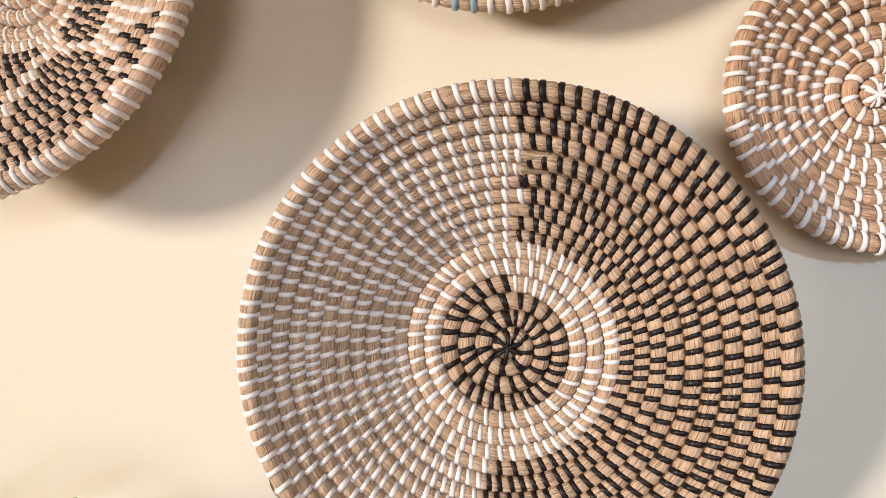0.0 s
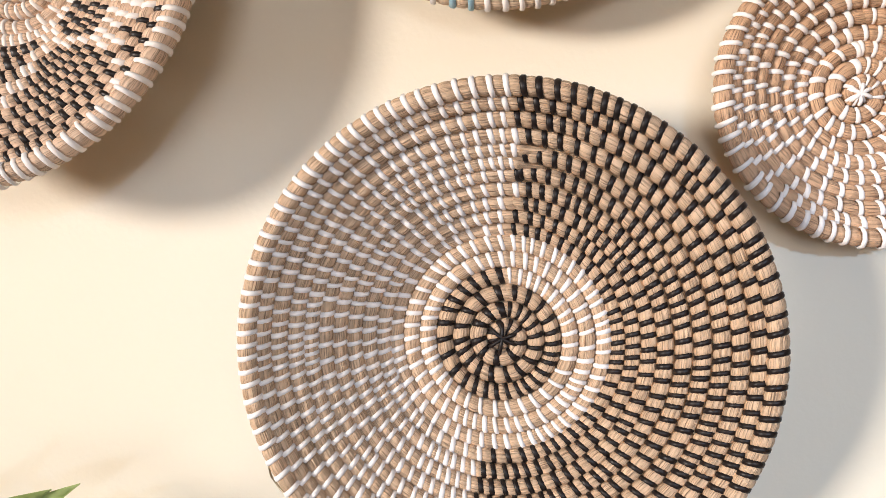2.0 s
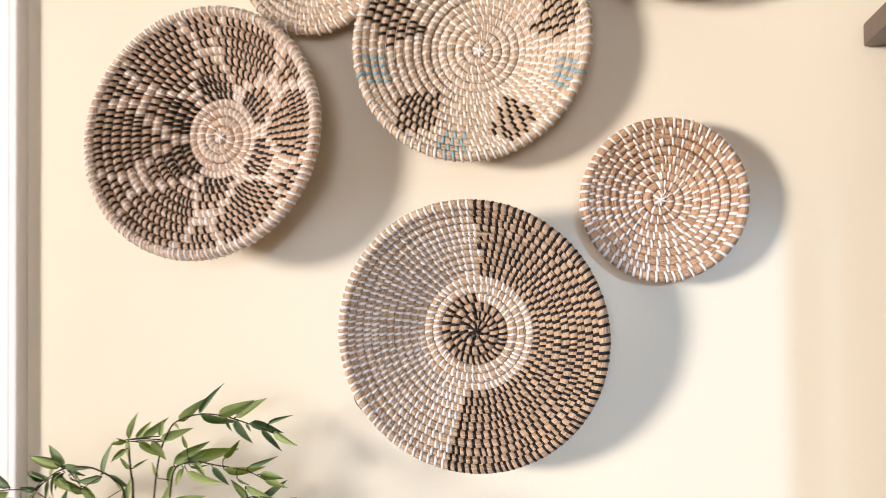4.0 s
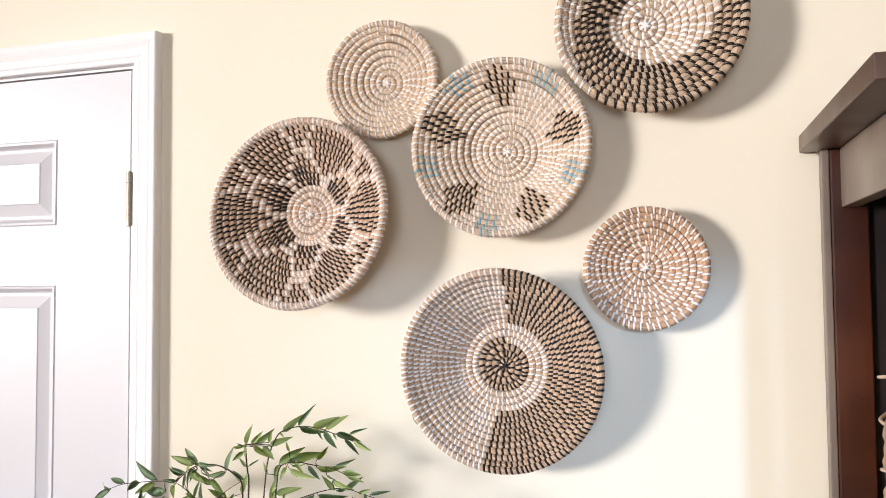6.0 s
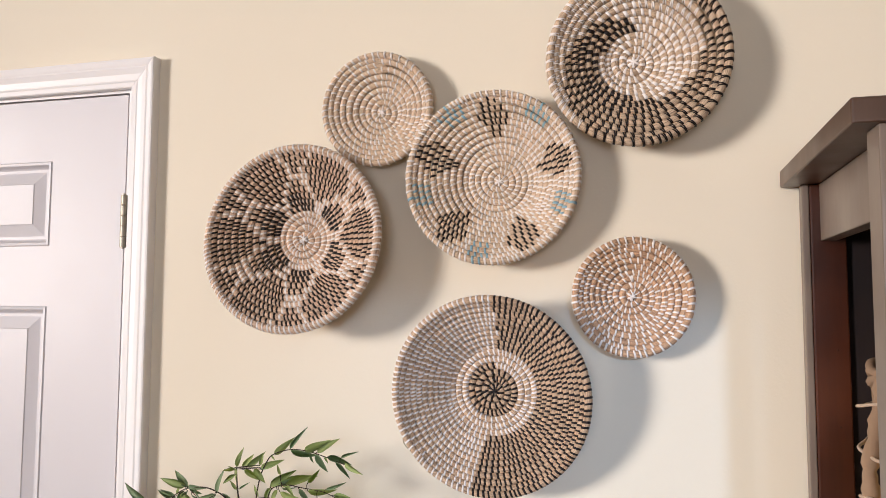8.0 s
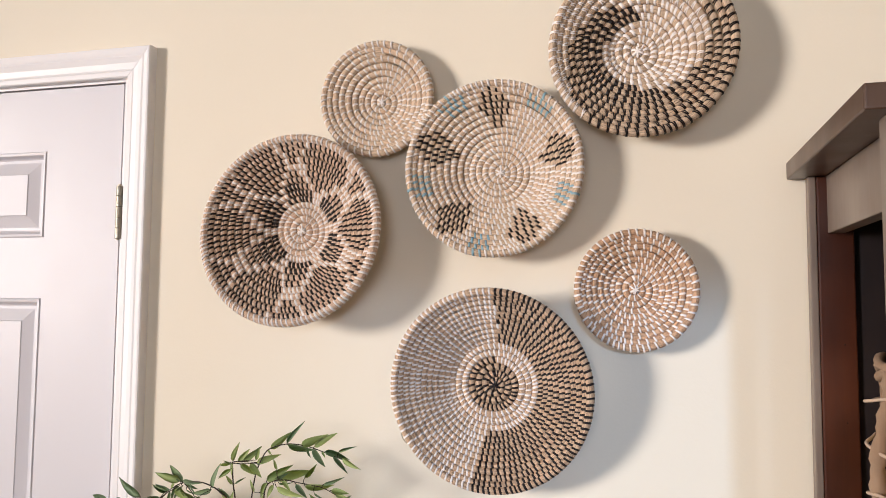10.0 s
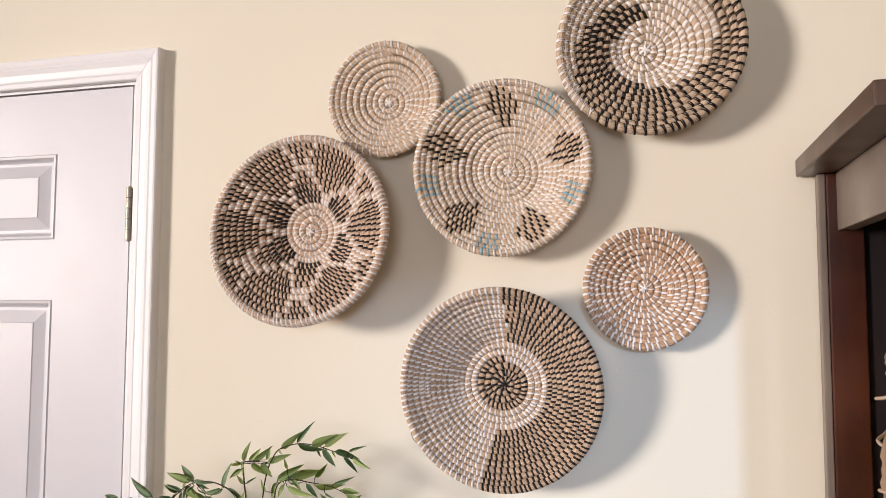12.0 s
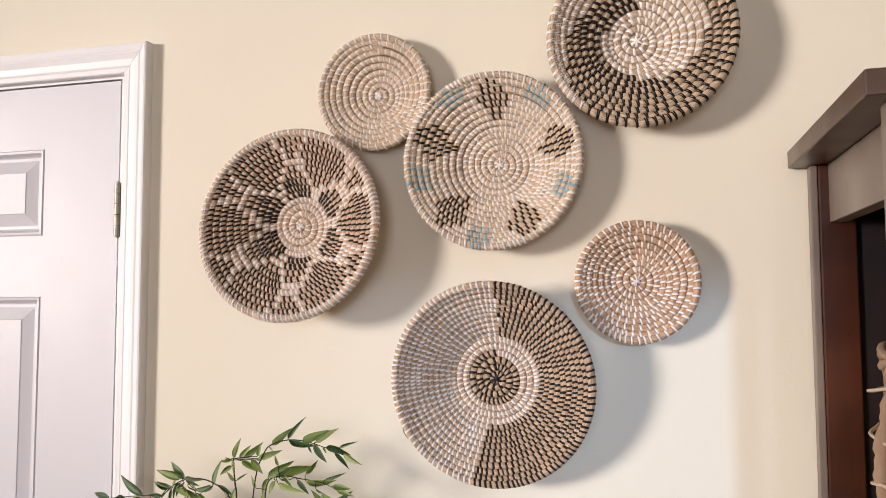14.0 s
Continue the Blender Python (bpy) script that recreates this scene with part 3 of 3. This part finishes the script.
coil_basket("small flat round pale seagrass wall plate with white stitches", (-0.125, 1.966), (-0.130, 1.969), 0.0895, 0.019, 0.03, 10, (0.0078, 0.0112), GRASS_STRAW,
            all_white, seed=5, cord_w=0.0029, slant=-0.3, wobble=0.004)
coil_basket("round seagrass wall basket with black diamonds and blue marks", (0.056, 1.853), (0.049, 1.8555), 0.1270, 0.036, 0.05, 15, (0.0070, 0.0090), GRASS_STRAW,
            stars, seed=6, cord_w=0.0031, slant=-0.3, wobble=0.005, fat=1.15)
coil_basket("round seagrass wall basket with a black swirl", (0.248, 2.014), (0.253, 2.0115), 0.1255, 0.044, 0.036, 13, (0.0078, 0.0116), GRASS_DUN,
            swirl, seed=7, cord_w=0.0046, slant=-0.3, wobble=0.006, double=8, curve=0.9, fat=1.3)
coil_basket("small round brown seagrass wall plate with white stitches", (0.241, 1.686), (0.242, 1.685), 0.083, 0.024, 0.03, 10, (0.0072, 0.0092), GRASS_RED,
            all_white, seed=8, cord_w=0.0028, slant=-0.24, wobble=0.004)


# ---------------------------------------------------------------- the plant
def leaf_mesh(length, width, fold, droop):
    """A lance-shaped leaf along +z, folded on its midrib; it faces -y."""
    bm = bmesh.new()
    rows = []
    for i in range(9):
        u = i / 8
        wd = width * (math.sin(math.pi * u ** 0.62) ** 0.85) * 0.5 if 0 < i < 8 else 0.0003
        y = droop * u * u * length
        z = u * length
        rows.append([bm.verts.new(c) for c in ((-wd, y - fold * wd, z), (-wd * 0.5, y - fold * wd * 0.35, z), (0, y, z), (wd * 0.5, y - fold * wd * 0.35, z), (wd, y - fold * wd, z))])
    for a, b in zip(rows, rows[1:]):
        for k in range(4):
            bm.faces.new((a[k], a[k + 1], b[k + 1], b[k]))
    bmesh.ops.solidify(bm, geom=bm.faces[:], thickness=0.0003)
    me = bpy.data.meshes.new("leaf")
    bm.to_mesh(me)
    bm.free()
    me.polygons.foreach_set("use_smooth", [True] * len(me.polygons))
    return me


PX, PY_ = -0.285, -0.155
plant = empty("potted_plant", (PX, PY_, 0.0), label="green leafy artificial bamboo plant in a tall planter", category="plant")
leaf_kinds = []
LEAF_LENGTH = (0.042, 0.036, 0.047, 0.034)
for L, W, f, d, mat in ((0.042, 0.0118, 0.35, 0.25, LEAF), (0.036, 0.0108, 0.5, -0.2, LEAF), (0.047, 0.0125, 0.3, 0.35, LEAF_BACK), (0.034, 0.0065, 0.9, 0.5, LEAF_BACK)):
    me = leaf_mesh(L, W, f, d)
    me.materials.append(mat)
    leaf_kinds.append(me)
lrn = random.Random(21)


def leaf_at(branch, p, angle, kind, length, lean=None, twist=None):
    """angle: degrees clockwise from straight up, as one faces the wall."""
    ob = new("leaf", leaf_kinds[kind])
    ob.parent = branch
    lean = lrn.uniform(-16, 16) if lean is None else lean
    twist = lrn.uniform(-30, 30) if twist is None else twist
    size = length / LEAF_LENGTH[kind]
    ob.matrix_basis = (Matrix.Translation(Vector(p)) @ Matrix.Rotation(radians(angle), 4, "Y") @ Matrix.Rotation(radians(lean), 4, "X")
                       @ Matrix.Rotation(radians(twist), 4, "Z") @ Matrix.Scale(size, 4))
    return ob


def branch(points, r0, r1, leaves):
    """points: (x, y, z) of the room; leaves: (x, z of the stalk, angle, length, kind), each on the nearest part of the branch in depth."""
    root = Vector((PX, PY_, 0))
    line = [p - root for p in curve_through(points, 10)]
    n = len(line)
    b = part("branch", tube_bm(line, [0.78 * (r0 + (r1 - r0) * i / (n - 1)) for i in range(n)], 7), STEM, plant, "dark brown stem", True)
    for x, z, angle, length, kind in leaves:
        at = Vector((x - PX, 0, z))
        near = min(line, key=lambda p: (p.x - at.x) ** 2 + (p.z - at.z) ** 2)
        at.y = near.y
        if (near - at).length > 0.002:
            part("stalk", tube_bm(curve_through([near, (near + at) / 2 + Vector((0, -0.002, 0.001)), at], 4), [0.0005] * 9, 6), STEM, b, "", True)
        leaf_at(b, at, angle, kind, length)
    return b


Y = -0.122
# the arching branch, its tip hanging down
branch([(-0.280, -0.15, 0.55), (-0.274, -0.145, 1.1), (-0.269, -0.128, 1.325), (-0.267, Y, 1.395), (-0.261, Y, 1.433), (-0.250, Y, 1.458), (-0.239, Y, 1.468), (-0.215, Y, 1.475), (-0.190, Y, 1.474), (-0.165, Y, 1.468), (-0.146, Y, 1.462), (-0.130, Y, 1.457)], 0.0015, 0.0006,
       [(-0.240, 1.467, 50, 0.034, 0), (-0.216, 1.476, 34, 0.033, 3), (-0.215, 1.474, 110, 0.038, 2), (-0.195, 1.474, 67, 0.040, 0),
        (-0.176, 1.473, 54, 0.035, 0), (-0.178, 1.471, 158, 0.034, 2), (-0.161, 1.468, 100, 0.033, 2), (-0.141, 1.468, 64, 0.022, 3),
        (-0.149, 1.462, 137, 0.030, 3), (-0.136, 1.461, 120, 0.029, 0), (-0.244, 1.466, 126, 0.011, 1), (-0.186, 1.471, 176, 0.018, 3),
        (-0.165, 1.468, 149, 0.010, 1)])
# the upright tuft
branch([(-0.287, -0.15, 0.55), (-0.289, -0.145, 1.1), (-0.291, -0.128, 1.323), (-0.292, Y, 1.393), (-0.294, Y, 1.411), (-0.296, Y, 1.428), (-0.297, Y, 1.446)], 0.0019, 0.0012,
       [(-0.297, 1.447, 20, 0.029, 0), (-0.288, 1.447, 39, 0.025, 1), (-0.281, 1.448, 54, 0.031, 0), (-0.261, 1.451, 19, 0.019, 1),
        (-0.260, 1.448, 71, 0.033, 0), (-0.285, 1.444, 124, 0.027, 1), (-0.270, 1.446, 126, 0.030, 1), (-0.300, 1.445, -107, 0.019, 0),
        (-0.296, 1.447, -173, 0.020, 0), (-0.299, 1.436, -121, 0.024, 0), (-0.296, 1.416, -37, 0.016, 1), (-0.292, 1.417, 53, 0.015, 3),
        (-0.298, 1.443, -58, 0.012, 1), (-0.260, 1.446, 84, 0.013, 3)])
# side twig of the tuft
branch([(-0.297, Y, 1.446), (-0.278, Y, 1.448), (-0.258, Y, 1.447)], 0.0009, 0.0005,
       [])
# low right bough
branch([(-0.274, -0.15, 0.55), (-0.263, -0.145, 1.1), (-0.252, -0.128, 1.327), (-0.249, Y, 1.397), (-0.245, Y, 1.417), (-0.234, Y, 1.425), (-0.216, Y, 1.427), (-0.200, Y, 1.425), (-0.180, Y, 1.423), (-0.162, Y, 1.420), (-0.143, Y, 1.412)], 0.0016, 0.0006,
       [(-0.263, 1.408, -16, 0.018, 1), (-0.245, 1.424, 56, 0.040, 0), (-0.230, 1.440, -2, 0.018, 1), (-0.230, 1.426, 71, 0.050, 0),
        (-0.189, 1.432, 48, 0.024, 0), (-0.222, 1.428, 134, 0.021, 1), (-0.230, 1.417, 112, 0.038, 0), (-0.244, 1.422, -146, 0.030, 0),
        (-0.234, 1.420, -147, 0.023, 0), (-0.202, 1.423, 145, 0.026, 2), (-0.189, 1.421, 94, 0.039, 0), (-0.162, 1.425, 75, 0.026, 3),
        (-0.151, 1.418, 99, 0.026, 1), (-0.175, 1.413, 137, 0.015, 2), (-0.145, 1.414, 108, 0.024, 0), (-0.234, 1.425, 64, 0.021, 2),
        (-0.227, 1.423, 98, 0.019, 3)])
# left bow, drooping towards the door's casing
branch([(-0.290, -0.15, 0.55), (-0.295, -0.145, 1.1), (-0.300, -0.128, 1.318), (-0.302, Y, 1.388), (-0.314, Y, 1.404), (-0.329, Y, 1.412), (-0.348, Y, 1.416), (-0.373, Y, 1.413), (-0.391, Y, 1.404), (-0.404, Y, 1.392), (-0.414, Y, 1.379)], 0.0017, 0.0007,
       [(-0.373, 1.414, -47, 0.036, 2), (-0.376, 1.416, -77, 0.041, 0), (-0.373, 1.416, 95, 0.026, 2), (-0.394, 1.403, -91, 0.034, 2),
        (-0.327, 1.409, 10, 0.034, 2), (-0.329, 1.406, -108, 0.031, 2), (-0.373, 1.409, -140, 0.028, 3), (-0.385, 1.404, 114, 0.035, 1),
        (-0.317, 1.409, 132, 0.023, 2), (-0.391, 1.404, 32, 0.017, 1), (-0.370, 1.413, 121, 0.019, 2), (-0.361, 1.414, 161, 0.020, 3)])
# low left twig, past the door's casing
branch([(-0.409, Y, 1.389), (-0.443, Y, 1.387), (-0.475, Y, 1.383), (-0.502, Y, 1.378), (-0.535, Y, 1.365)], 0.0009, 0.0005,
       [(-0.440, 1.390, -64, 0.047, 2), (-0.469, 1.383, -108, 0.044, 2), (-0.495, 1.382, -83, 0.033, 2), (-0.519, 1.370, -91, 0.034, 2),
        (-0.521, 1.369, -118, 0.040, 2), (-0.407, 1.389, -88, 0.024, 2), (-0.425, 1.374, -97, 0.051, 2), (-0.443, 1.385, -120, 0.039, 0),
        (-0.398, 1.400, -84, 0.031, 2), (-0.393, 1.400, -173, 0.023, 3), (-0.378, 1.409, -138, 0.036, 3), (-0.411, 1.385, -154, 0.033, 0)])
# twigs hanging from the bow
branch([(-0.370, Y, 1.412), (-0.358, Y, 1.401), (-0.348, Y, 1.386), (-0.334, Y, 1.366)], 0.0008, 0.0005,
       [(-0.351, 1.388, -58, 0.027, 1), (-0.351, 1.396, 139, 0.032, 0), (-0.332, 1.371, -67, 0.025, 1), (-0.328, 1.407, -110, 0.033, 2),
        (-0.305, 1.395, -34, 0.019, 1), (-0.303, 1.379, 16, 0.028, 1), (-0.367, 1.405, 134, 0.015, 3)])
branch([(-0.406, Y, 1.386), (-0.389, Y, 1.376), (-0.372, Y, 1.359)], 0.0008, 0.0005,
       [(-0.378, 1.369, -59, 0.025, 2), (-0.378, 1.369, 9, 0.024, 2), (-0.389, 1.376, 154, 0.015, 1)])
# lowest right bough
branch([(-0.276, -0.15, 0.55), (-0.267, -0.145, 1.1), (-0.258, -0.128, 1.291), (-0.255, Y, 1.361), (-0.216, Y, 1.378), (-0.176, Y, 1.392), (-0.148, Y, 1.396), (-0.121, Y, 1.390), (-0.099, Y, 1.385)], 0.0013, 0.0005,
       [(-0.251, 1.382, 74, 0.036, 0), (-0.238, 1.383, 174, 0.018, 1), (-0.193, 1.384, -117, 0.019, 2), (-0.163, 1.393, -44, 0.026, 0),
        (-0.166, 1.406, 115, 0.032, 0), (-0.148, 1.394, 51, 0.028, 2), (-0.188, 1.385, 104, 0.040, 2), (-0.160, 1.392, 72, 0.024, 2),
        (-0.129, 1.391, 67, 0.019, 1), (-0.121, 1.392, 162, 0.016, 2), (-0.112, 1.391, 78, 0.025, 3), (-0.217, 1.378, -116, 0.025, 2),
        (-0.257, 1.373, 10, 0.034, 0), (-0.257, 1.383, 52, 0.017, 1)])
# low filling sprays
for k in range(6):
    x0 = -0.40 + 0.05 * k
    zt = 1.330 + 0.012 * (k % 3)
    branch([(-0.285 + 0.004 * k, -0.15, 0.55), (-0.29 + 0.01 * k, -0.16, 1.05), (x0, -0.15 - 0.02 * (k % 2), zt), (x0 + (0.05 if k > 2 else -0.05), -0.15, zt + 0.015)], 0.0025, 0.0006,
           [(x0 + (u * 0.05 if k > 2 else -u * 0.05), zt + 0.015 * u, lrn.uniform(-110, 110), lrn.uniform(0.027, 0.040), lrn.choice((0, 0, 1, 2))) for u in (0.0, 0.15, 0.3, 0.45, 0.6, 0.75, 0.9, 0.99)])
bm = bmesh.new()
PROF = [(0.0, 0.0), (0.095, 0.0), (0.105, 0.02), (0.13, 0.50), (0.135, 0.56), (0.135, 0.575), (0.125, 0.575), (0.12, 0.52), (0.0, 0.52)]
ring = [[bm.verts.new((r * math.cos(a), r * math.sin(a), z)) for a in (2 * math.pi * k / 40 for k in range(40))] for r, z in PROF[1:-1]]
for a, b in zip(ring, ring[1:]):
    for k in range(40):
        bm.faces.new((a[k], a[(k + 1) % 40], b[(k + 1) % 40], b[k]))
bm.faces.new(ring[0][::-1])
part("planter", bm, CLAY, plant, "plain grey planter", True)
part("soil", tube_bm([(0, 0, 0.50), (0, 0, 0.54)], [0.1205, 0.1215], 32), SOIL, plant, "dark soil")
